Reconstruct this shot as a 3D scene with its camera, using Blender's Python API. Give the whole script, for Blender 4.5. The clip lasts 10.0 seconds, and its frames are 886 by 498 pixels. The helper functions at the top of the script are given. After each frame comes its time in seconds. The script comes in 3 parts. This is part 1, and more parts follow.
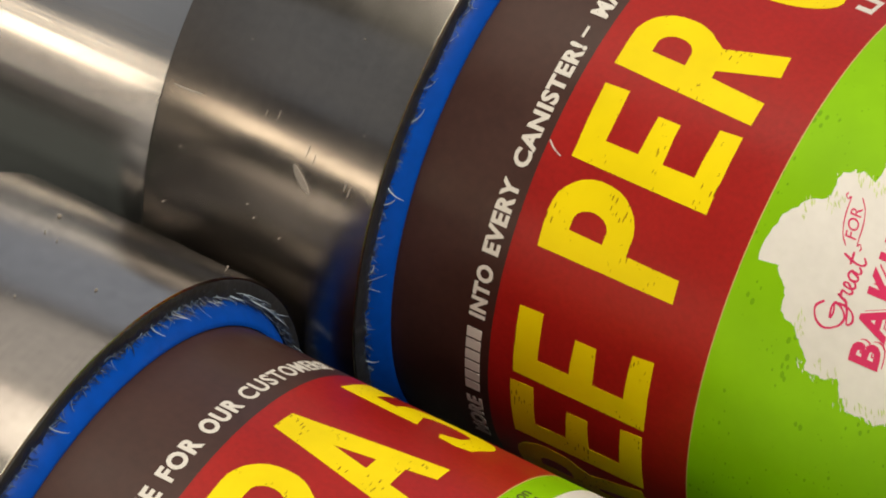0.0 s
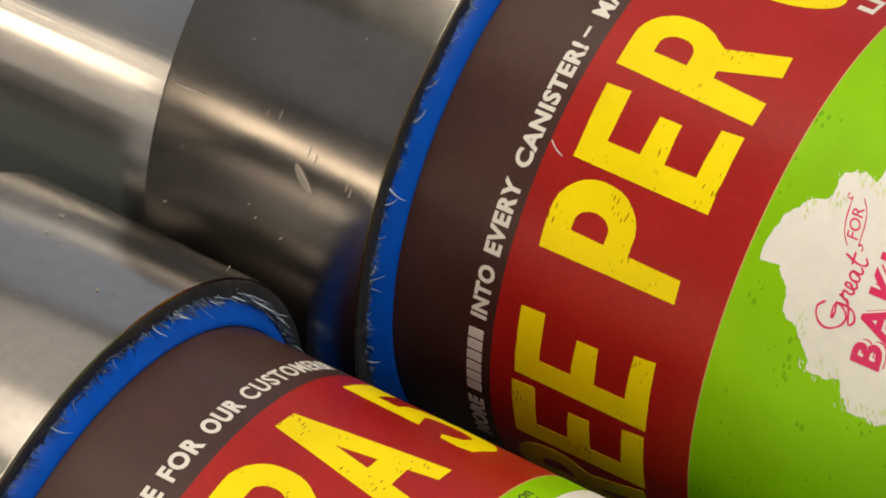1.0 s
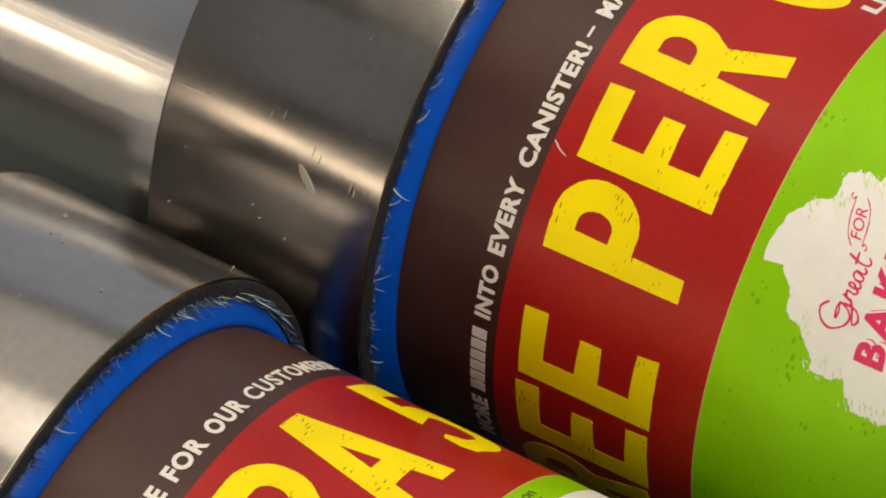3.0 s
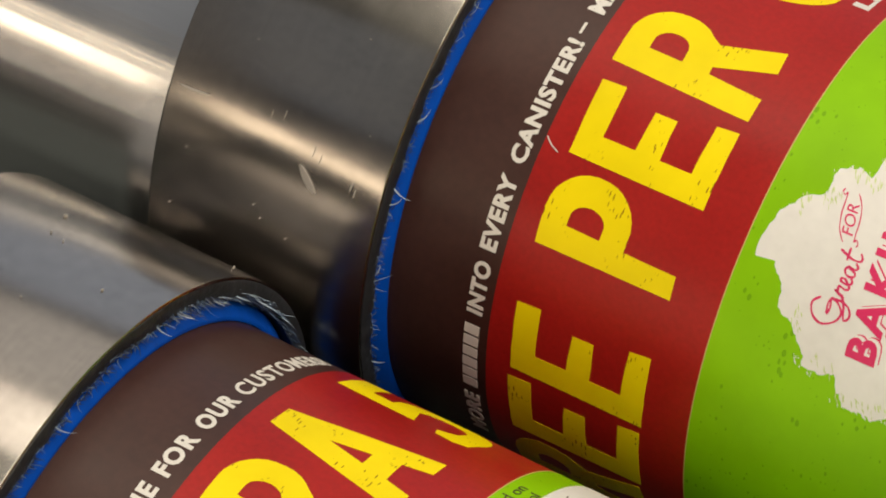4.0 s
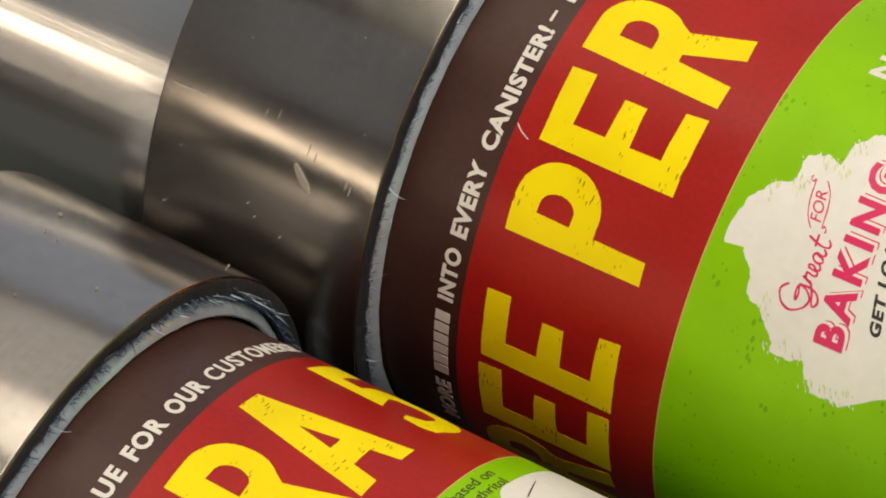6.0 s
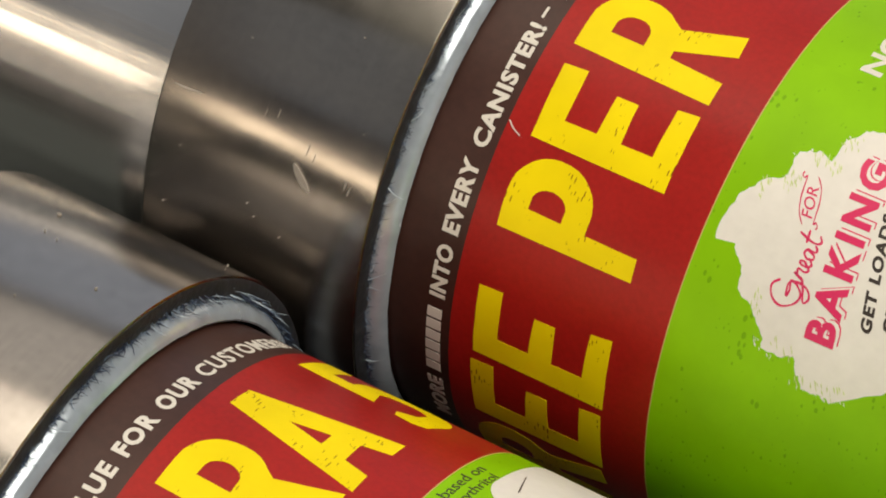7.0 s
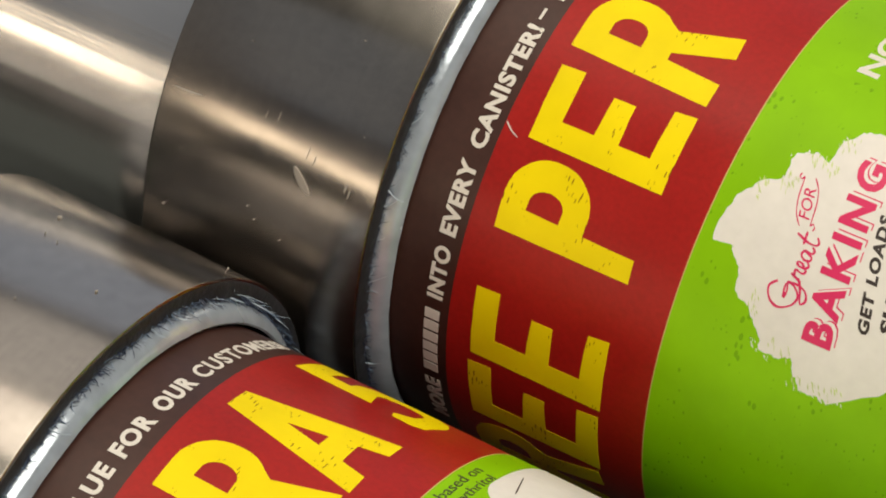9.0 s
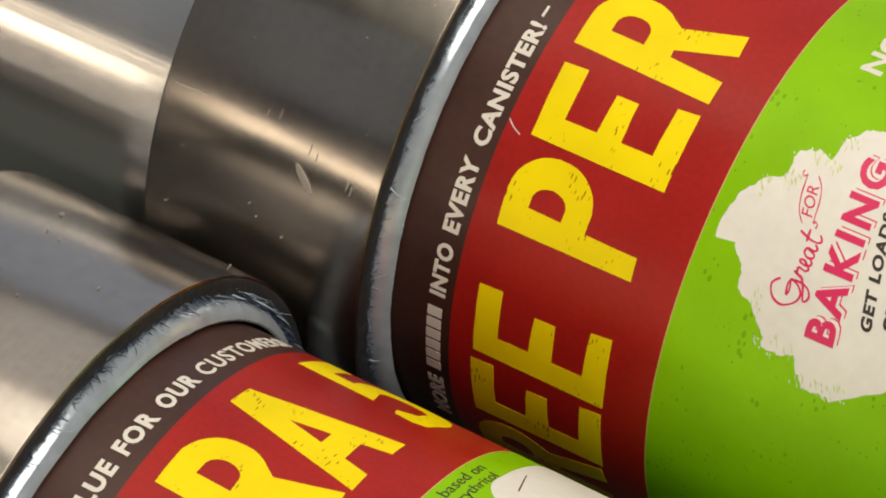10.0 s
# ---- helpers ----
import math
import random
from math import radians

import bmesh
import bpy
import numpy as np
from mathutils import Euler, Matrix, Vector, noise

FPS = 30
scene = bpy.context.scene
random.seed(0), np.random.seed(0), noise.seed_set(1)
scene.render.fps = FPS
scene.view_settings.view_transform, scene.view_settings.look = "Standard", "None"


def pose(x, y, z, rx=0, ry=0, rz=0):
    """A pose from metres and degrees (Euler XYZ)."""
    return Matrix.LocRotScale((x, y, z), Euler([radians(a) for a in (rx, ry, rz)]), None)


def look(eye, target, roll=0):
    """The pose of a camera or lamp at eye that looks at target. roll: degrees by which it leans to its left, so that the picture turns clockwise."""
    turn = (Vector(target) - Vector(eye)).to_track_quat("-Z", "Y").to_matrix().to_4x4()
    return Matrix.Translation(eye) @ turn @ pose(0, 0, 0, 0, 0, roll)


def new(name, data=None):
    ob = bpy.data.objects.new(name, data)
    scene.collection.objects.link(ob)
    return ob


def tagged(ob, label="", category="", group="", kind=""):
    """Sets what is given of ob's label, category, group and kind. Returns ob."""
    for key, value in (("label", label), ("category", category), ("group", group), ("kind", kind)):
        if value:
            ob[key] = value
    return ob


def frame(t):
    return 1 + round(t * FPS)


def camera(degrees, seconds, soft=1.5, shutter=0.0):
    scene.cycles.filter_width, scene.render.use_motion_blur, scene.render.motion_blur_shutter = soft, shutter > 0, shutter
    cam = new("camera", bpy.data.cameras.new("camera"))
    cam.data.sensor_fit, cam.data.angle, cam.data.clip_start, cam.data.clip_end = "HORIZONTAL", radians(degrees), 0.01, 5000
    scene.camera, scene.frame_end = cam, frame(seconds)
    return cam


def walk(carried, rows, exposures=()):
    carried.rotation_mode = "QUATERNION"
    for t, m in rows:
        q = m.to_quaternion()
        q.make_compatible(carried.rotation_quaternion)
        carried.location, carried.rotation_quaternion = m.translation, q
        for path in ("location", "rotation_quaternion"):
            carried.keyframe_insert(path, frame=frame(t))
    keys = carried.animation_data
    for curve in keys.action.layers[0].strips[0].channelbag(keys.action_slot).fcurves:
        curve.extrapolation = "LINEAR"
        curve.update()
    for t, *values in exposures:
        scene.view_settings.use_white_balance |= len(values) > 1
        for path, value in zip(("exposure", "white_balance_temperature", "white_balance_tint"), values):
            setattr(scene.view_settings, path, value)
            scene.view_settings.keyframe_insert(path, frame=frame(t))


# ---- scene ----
K = 0.045          # outer radius of a steel sleeve, the unit of the parts' plans
R_LABEL = 0.874    # label surface
UPPER = pose(0.1804 * K, 2.0034 * K, K, 0, -1.13, -0.381)
LOWER = pose(0, 0, K, 0, 1.13, 0.381)

# ---- camera ----
cam = camera(15.0, 10.0, soft=1.9)
EYE = pose(3.8196 * K, -3.5075 * K, 8.7614 * K, 38.7197, 3.2946, 32.04)
# hand sway: seconds, shift right, shift down, in thousandths of the focal length
SWAY = [(0.0, 0.0, 0.0), (0.5, 0.22, 0.09), (1.0, 0.48, 0.03), (1.5, 0.58, 0.35), (2.0, 1.50, 0.06), (2.5, 1.52, 0.06),
        (3.25, 1.72, 0.06), (4.0, 1.82, 0.08), (4.5, 1.45, -0.22), (5.0, 1.19, -0.20), (5.5, 0.61, -0.32), (6.25, 0.12, -0.33),
        (7.0, -0.03, -0.35), (7.5, 0.19, -0.61), (8.0, 0.22, -0.27), (8.5, 1.50, -0.42), (9.0, 0.08, 0.48), (9.5, -0.05, 0.0),
        (10.0, 0.68, -0.40)]
walk(cam, [(t, EYE @ pose(0, 0, 0, math.degrees(dy / 1000), math.degrees(dx / 1000), 0)) for t, dx, dy in SWAY])


# ---- light ----
def area(name, eye, target, sx, sy, watts, colour):
    data = bpy.data.lights.new(name, "AREA")
    data.shape, data.size, data.size_y, data.energy, data.color = "RECTANGLE", sx, sy, watts, colour
    lamp = new(name, data)
    lamp.matrix_world = look(eye, target)
    return lamp


world = bpy.data.worlds.new("world")
scene.world = world
world.use_nodes = True
world.node_tree.nodes["Background"].inputs[0].default_value = (0.55, 0.62, 0.75, 1)
world.node_tree.nodes["Background"].inputs[1].default_value = 0.3
area("overhead_light", (-0.7, 0.34, 1.55), (-0.7, 0.34, 0), 1.6, 0.54, 6.0, (1.0, 0.86, 0.70))
# dimmer panel added to fill a dark gap in the lower sleeve's reflection
area("overhead_light", (-0.7, 1.28, 1.55), (-0.7, 1.28, 0), 1.6, 1.25, 5.5, (1.0, 0.90, 0.78))
# fill lamp added to brighten the labels, outside what the steel mirrors
area("overhead_light", (0.75, 0.1, 1.55), (0.75, 0.1, 0), 1.2, 0.9, 31, (1.0, 0.90, 0.72))
area("opening_light", (-0.9, -1.97, 0.87), (-0.9, 0, 0.87), 2.2, 0.24, 7.6, (1.0, 0.78, 0.53))
area("opening_light", (-0.9, -1.97, 0.36), (-0.9, 0, 0.36), 2.2, 0.12, 0.8, (1.0, 0.76, 0.50))
# dim bluish fill added under the closed ceiling to lighten the steel's upper reflections
area("steel_fill", (-1.0, -1.2, 1.55), (-1.0, -1.2, 0), 1.9, 1.5, 1.7, (0.90, 0.94, 1.0))
# bluish fill added on the unseen north side to lighten the lower sleeve
area("opening_light", (-0.9, 1.97, 0.75), (-0.9, 0, 0.75), 1.8, 1.32, 2.7, (0.90, 0.93, 1.0))


# ---- materials ----
def nodes_of(name):
    mat = bpy.data.materials.new(name)
    mat.use_nodes = True
    nt = mat.node_tree
    return mat, nt, nt.nodes["Principled BSDF"]


def add(nt, kind, **values):
    n = nt.nodes.new(kind)
    for key, value in values.items():
        n.inputs[key.replace("_", " ")].default_value = value
    return n


def surface(name, colour, rough, metal=0.0, vary=0.12, grain=400.0, bump=0.05, stretch=(1, 1, 1), rough_vary=0.08, coat=0.0, wide=35.0, depth=0.0001, gloss=0.5, turned=0.0, rings=0.0):
    """A material with stains at a wide scale, grain at a fine one, and relief."""
    mat, nt, sh = nodes_of(name)
    co = nt.nodes.new("ShaderNodeTexCoord")
    mp = nt.nodes.new("ShaderNodeMapping")
    mp.inputs["Scale"].default_value = stretch
    nt.links.new(co.outputs["Object"], mp.inputs["Vector"])
    fine = add(nt, "ShaderNodeTexNoise", Scale=grain, Detail=4.0)
    broad = add(nt, "ShaderNodeTexNoise", Scale=wide, Detail=5.0)
    nt.links.new(mp.outputs[0], fine.inputs["Vector"])
    nt.links.new(co.outputs["Object"], broad.inputs["Vector"])
    mix = nt.nodes.new("ShaderNodeMath")
    mix.operation = "ADD"
    nt.links.new(fine.outputs["Fac"], mix.inputs[0])
    nt.links.new(broad.outputs["Fac"], mix.inputs[1])
    ramp = nt.nodes.new("ShaderNodeMapRange")
    ramp.inputs["From Min"].default_value, ramp.inputs["From Max"].default_value = 0.6, 1.4
    ramp.inputs["To Min"].default_value, ramp.inputs["To Max"].default_value = 1 - vary, 1 + vary
    nt.links.new(mix.outputs[0], ramp.inputs["Value"])
    tint = nt.nodes.new("ShaderNodeVectorMath")
    tint.operation = "SCALE"
    tint.inputs[0].default_value = colour
    nt.links.new(ramp.outputs[0], tint.inputs["Scale"])
    if rings:
        # fine scratches round the axis
        squash = nt.nodes.new("ShaderNodeMapping")
        squash.inputs["Scale"].default_value = (1.0, 0.04, 0.04)
        nt.links.new(co.outputs["Object"], squash.inputs["Vector"])
        lines = add(nt, "ShaderNodeTexNoise", Scale=3500.0, Detail=3.0)
        nt.links.new(squash.outputs[0], lines.inputs["Vector"])
        depth_of = nt.nodes.new("ShaderNodeMapRange")
        depth_of.inputs["From Min"].default_value, depth_of.inputs["From Max"].default_value = 0.35, 0.65
        depth_of.inputs["To Min"].default_value, depth_of.inputs["To Max"].default_value = 1 - rings, 1 + rings
        nt.links.new(lines.outputs["Fac"], depth_of.inputs["Value"])
        both = nt.nodes.new("ShaderNodeMath")
        both.operation = "MULTIPLY"
        nt.links.new(ramp.outputs[0], both.inputs[0])
        nt.links.new(depth_of.outputs[0], both.inputs[1])
        nt.links.new(both.outputs[0], tint.inputs["Scale"])
    nt.links.new(tint.outputs[0], sh.inputs["Base Color"])
    rr = nt.nodes.new("ShaderNodeMapRange")
    rr.inputs["From Min"].default_value, rr.inputs["From Max"].default_value = 0.3, 0.7
    rr.inputs["To Min"].default_value, rr.inputs["To Max"].default_value = max(rough - rough_vary, 0.02), rough + rough_vary
    nt.links.new(broad.outputs["Fac"], rr.inputs["Value"])
    nt.links.new(rr.outputs[0], sh.inputs["Roughness"])
    sh.inputs["Metallic"].default_value = metal
    sh.inputs["Coat Weight"].default_value = coat
    sh.inputs["Specular IOR Level"].default_value = gloss
    sh.inputs["Coat Roughness"].default_value = 0.18
    if turned:
        # lathe marks run round the axis and smear reflections along it
        tangent = nt.nodes.new("ShaderNodeTangent")
        tangent.direction_type, tangent.axis = "RADIAL", "X"
        nt.links.new(tangent.outputs[0], sh.inputs["Tangent"])
        sh.inputs["Anisotropic"].default_value = turned
        sh.inputs["Anisotropic Rotation"].default_value = 0.25
    if bump:
        b = add(nt, "ShaderNodeBump", Strength=bump, Distance=depth)
        nt.links.new(fine.outputs["Fac"], b.inputs["Height"])
        nt.links.new(b.outputs[0], sh.inputs["Normal"])
    return mat


def worn_print(name, colour, under, rough=0.42, run=(340, 2000), size=0.3):
    """Ink with short dashes worn through to the colour under it, along the print's run."""
    mat, nt, sh = nodes_of(name)
    uv = nt.nodes.new("ShaderNodeUVMap")
    uv.uv_map = "flat"
    mp = nt.nodes.new("ShaderNodeMapping")
    mp.inputs["Scale"].default_value = (*run, 1)
    nt.links.new(uv.outputs[0], mp.inputs["Vector"])
    dash = nt.nodes.new("ShaderNodeTexVoronoi")
    dash.voronoi_dimensions = "2D"
    dash.inputs["Scale"].default_value = 1.0
    nt.links.new(mp.outputs[0], dash.inputs["Vector"])
    where = add(nt, "ShaderNodeTexNoise", Scale=210.0, Detail=2.0)
    nt.links.new(uv.outputs[0], where.inputs["Vector"])
    reach = nt.nodes.new("ShaderNodeMapRange")
    reach.inputs["From Min"].default_value, reach.inputs["From Max"].default_value = 0.48, 0.70
    reach.inputs["To Min"].default_value, reach.inputs["To Max"].default_value = -0.04, size
    nt.links.new(where.outputs["Fac"], reach.inputs["Value"])
    less = nt.nodes.new("ShaderNodeMath")
    less.operation = "LESS_THAN"
    nt.links.new(dash.outputs["Distance"], less.inputs[0])
    nt.links.new(reach.outputs[0], less.inputs[1])
    mix = nt.nodes.new("ShaderNodeMix")
    mix.data_type = "RGBA"
    for socket in mix.inputs:
        if socket.type == "RGBA" and socket.name == "A":
            socket.default_value = (*colour, 1)
        if socket.type == "RGBA" and socket.name == "B":
            socket.default_value = (*under, 1)
    nt.links.new(less.outputs[0], mix.inputs[0])
    stain = add(nt, "ShaderNodeTexNoise", Scale=75.0, Detail=5.0)
    nt.links.new(uv.outputs[0], stain.inputs["Vector"])
    tone = nt.nodes.new("ShaderNodeMapRange")
    tone.inputs["From Min"].default_value, tone.inputs["From Max"].default_value = 0.3, 0.7
    tone.inputs["To Min"].default_value, tone.inputs["To Max"].default_value = 0.9, 1.08
    nt.links.new(stain.outputs["Fac"], tone.inputs["Value"])
    toned = nt.nodes.new("ShaderNodeVectorMath")
    toned.operation = "SCALE"
    nt.links.new([o for o in mix.outputs if o.type == "RGBA"][0], toned.inputs[0])
    nt.links.new(tone.outputs[0], toned.inputs["Scale"])
    nt.links.new(toned.outputs[0], sh.inputs["Base Color"])
    sh.inputs["Roughness"].default_value = rough
    sh.inputs["Specular IOR Level"].default_value = 0.16
    return mat


STEEL = surface("brushed steel", (0.36, 0.34, 0.32), 0.23, 1.0, 0.10, 900, 0.05, (0.7, 1, 1), 0.03, turned=0.86, rings=0.03, wide=120)
SHAFT = surface("polished steel", (0.74, 0.76, 0.79), 0.25, 1.0, 0.10, 36, 0.16, (0.04, 9, 9), 0.03, turned=0.45, depth=0.0005)
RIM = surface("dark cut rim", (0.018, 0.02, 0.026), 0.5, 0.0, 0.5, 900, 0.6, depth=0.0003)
LINING = surface("dark lining", (0.015, 0.016, 0.02), 0.6, 0.0, 0.3)
BLUE = surface("blue plastic", (0.0004, 0.066, 0.46), 0.42, 0.0, 0.18, 500, 0.1, gloss=0.14)
WHITE = surface("white plastic", (0.45, 0.53, 0.65), 0.24, 0.45, 0.25, 330, 0.35, (0.3, 1, 1), 0.06, depth=0.0004, gloss=0.7)
FIBRE = surface("pale plastic fibre", (0.34, 0.42, 0.52), 0.4, 0.0, 0.2)
FUZZ = surface("torn plastic fibre", (0.16, 0.25, 0.42), 0.5, 0.0, 0.3)
_geo = FUZZ.node_tree.nodes.new("ShaderNodeNewGeometry")
_ramp = FUZZ.node_tree.nodes.new("ShaderNodeValToRGB")
_ramp.color_ramp.elements[0].position, _ramp.color_ramp.elements[0].color = 0.62, (0.014, 0.024, 0.060, 1)
_ramp.color_ramp.elements[1].position, _ramp.color_ramp.elements[1].color = 1.0, (0.20, 0.29, 0.43, 1)
FUZZ.node_tree.links.new(_geo.outputs["Random Per Island"], _ramp.inputs[0])
FUZZ.node_tree.links.new(_ramp.outputs[0], FUZZ.node_tree.nodes["Principled BSDF"].inputs["Base Color"])
BROWN = surface("dark brown print", (0.048, 0.020, 0.016), 0.40, 0.0, 0.22, 900, 0.03, (1, 1, 1), 0.10, wide=90, gloss=0.42)
RED = surface("dark red print", (0.32, 0.010, 0.008), 0.38, 0.0, 0.20, 1400, 0.02, wide=60, gloss=0.30)
GREEN = worn_print("lime green print", (0.225, 0.50, 0.001), (0.155, 0.36, 0.001), 0.42, (520, 900), 0.26)
DRY = surface("dry brushed print", (0.50, 0.60, 0.24), 0.45, 0.0, 0.25, 1800, 0.02, wide=300)
CREAM = surface("off-white print", (0.70, 0.69, 0.68), 0.45, 0.0, 0.06, 600, 0.02, wide=110)
YELLOW = worn_print("worn yellow print", (0.82, 0.66, 0.001), (0.24, 0.10, 0.004), size=0.21)
PALE = surface("white print", (0.68, 0.66, 0.63), 0.45, 0.0, 0.08, 2200, 0.0)
PINK = surface("pink print", (0.62, 0.022, 0.12), 0.42, 0.0, 0.06, 2200, 0.0)
INK = surface("dark print", (0.03, 0.022, 0.02), 0.45, 0.0, 0.1, 2200, 0.0)
LINE = surface("pale edge line", (0.50, 0.38, 0.12), 0.45, 0.0, 0.05, 2200, 0.0)
TIN = surface("tin end", (0.55, 0.55, 0.55), 0.3, 1.0, 0.08)
SPECK = surface("metal shaving and scratch", (0.36, 0.33, 0.30), 0.5, 0.0, 0.2)
BENCH = surface("dark bench top", (0.068, 0.075, 0.072), 0.9, 0.0, 0.3, 300, 0.2, wide=20, gloss=0.05)
PLASTER = surface("grey wall paint", (0.46, 0.46, 0.48), 0.8, 0.0, 0.06, 60, 0.1, wide=4, depth=0.002)
# unseen south wall, dark so the sleeve mirrors a dark band under the streak
DARK_WALL = surface("dark brown unseen wall", (0.045, 0.038, 0.033), 0.7, 0.0, 0.1, 60, 0.1, wide=4, depth=0.002)
CEILING = surface("grey ceiling", (0.24, 0.25, 0.27), 0.9, 0.0, 0.06, 60, 0.1, wide=4, depth=0.002)


# ---- mesh helpers ----
def part(name, bm, material, parent=None, label="", at=None):
    me = bpy.data.meshes.new(name)
    bm.normal_update()
    bm.to_mesh(me)
    bm.free()
    me.materials.append(material)
    ob = new(name, me)
    if parent:
        ob.parent = parent
    if at is not None:
        ob.matrix_basis = at
    return tagged(ob, label)


def on_can(theta, s, rho):
    """A place on a round part: degrees from the top, along the axis, radius, all in units of K."""
    a = radians(theta)
    return Vector((s * K, rho * K * math.sin(a), rho * K * math.cos(a)))


def lathe(profile, steps=160, sharp=35, closed=True, arc=(0, 360), wobble=None):
    """A ring of the profile of (s, rho), turned round the axis."""
    bm = bmesh.new()
    uv = bm.loops.layers.uv.new("flat")
    whole = arc[1] - arc[0] == 360
    cols = steps if whole else steps + 1
    rows = []
    for i in range(cols):
        th = arc[0] + (arc[1] - arc[0]) * i / steps
        rows.append([bm.verts.new(on_can(th, s + (wobble(th, j) if wobble else 0), rho)) for j, (s, rho) in enumerate(profile)])
    n = len(profile)
    for i in range(steps):
        a, b = rows[i], rows[(i + 1) % cols]
        for j in range(n if closed else n - 1):
            k = (j + 1) % n
            f = bm.faces.new((a[j], a[k], b[k], b[j]))
            f.smooth = True
            for loop, (c, q) in zip(f.loops, ((i, j), (i, k), (i + 1, k), (i + 1, j))):
                th = radians(arc[0] + (arc[1] - arc[0]) * c / steps)
                loop[uv].uv = (th * R_LABEL * K, profile[q][0] * K)
    bmesh.ops.recalc_face_normals(bm, faces=bm.faces)
    for e in bm.edges:
        if len(e.link_faces) == 2 and e.calc_face_angle(0) > radians(sharp):
            e.smooth = False
    return bm


def box(x0, x1, y0, y1, z0, z1, bevel=0.0):
    bm = bmesh.new()
    bmesh.ops.create_cube(bm, size=1)
    for v in bm.verts:
        v.co = Vector(((x0 + x1) / 2 + v.co.x * (x1 - x0), (y0 + y1) / 2 + v.co.y * (y1 - y0), (z0 + z1) / 2 + v.co.z * (z1 - z0)))
    if bevel:
        bmesh.ops.bevel(bm, geom=bm.edges[:], offset=bevel, segments=2, affect="EDGES", profile=0.5)
    return bm


def flat_mesh(data):
    """The filled flat mesh of a 2D curve or a text, as a bmesh."""
    ob = new("outline", data)
    dg = bpy.context.evaluated_depsgraph_get()
    me = ob.evaluated_get(dg).to_mesh()
    bm = bmesh.new()
    bm.from_mesh(me)
    ob.evaluated_get(dg).to_mesh_clear()
    bpy.data.objects.remove(ob)
    return bm


def wrap(bm, th0, th1, s_top, s_foot, rise=0.0012, fit=None, tilt=0.0, step=2.0):
    """Bends a flat mesh round the label: its width runs from th0 to th1 degrees, its height from s_foot up to s_top."""
    xs, ys = [v.co.x for v in bm.verts], [v.co.y for v in bm.verts]
    x0, x1, y0, y1 = fit or (min(xs), max(xs), min(ys), max(ys))
    zs = [v.co.z for v in bm.verts]
    z0, z1 = min(zs), max(zs)
    for v in bm.verts:
        fx, fy = (v.co.x - x0) / (x1 - x0), (v.co.y - y0) / (y1 - y0)
        fz = (v.co.z - z0) / (z1 - z0) if z1 > z0 else 1.0
        v.co = (th0 + (th1 - th0) * fx, s_foot + (s_top - s_foot) * fy + tilt * fx, fz)
    lo, hi = min(v.co.x for v in bm.verts), max(v.co.x for v in bm.verts)
    th = math.floor(lo / step) * step + step
    while th < hi:
        bmesh.ops.bisect_plane(bm, geom=bm.verts[:] + bm.edges[:] + bm.faces[:], plane_co=(th, 0, 0), plane_no=(1, 0, 0), dist=1e-5)
        th += step
    uv = bm.loops.layers.uv.new("flat")
    for f in bm.faces:
        for loop in f.loops:
            loop[uv].uv = (radians(loop.vert.co.x) * R_LABEL * K, loop.vert.co.y * K)
    for v in bm.verts:
        v.co = on_can(v.co.x, v.co.y, R_LABEL + rise * (0.15 + 0.85 * v.co.z))
    return bm


def outline(loops, thick=0.01):
    """A flat figure from closed outlines, holes included."""
    cu = bpy.data.curves.new("outline", "CURVE")
    cu.dimensions, cu.fill_mode, cu.extrude = "2D", "BOTH", thick
    for pts in loops:
        sp = cu.splines.new("POLY")
        sp.points.add(len(pts) - 1)
        for p, (x, y) in zip(sp.points, pts):
            p.co = (x, y, 0, 1)
        sp.use_cyclic_u = True
    return cu


def text(words, weight=0.0, shear=0.0, spacing=1.0):
    cu = bpy.data.curves.new("outline", "FONT")
    cu.body, cu.offset, cu.shear, cu.space_character, cu.extrude, cu.resolution_u = words, weight, shear, spacing, 0.01, 3
    return cu


def bow(cx, cy, rx, ry, a0, a1, n=10, square=1.0):
    out = []
    for i in range(n + 1):
        a = radians(a0 + (a1 - a0) * i / n)
        c, d = math.cos(a), math.sin(a)
        out.append((cx + rx * math.copysign(abs(c) ** square, c), cy + ry * math.copysign(abs(d) ** square, d)))
    return out


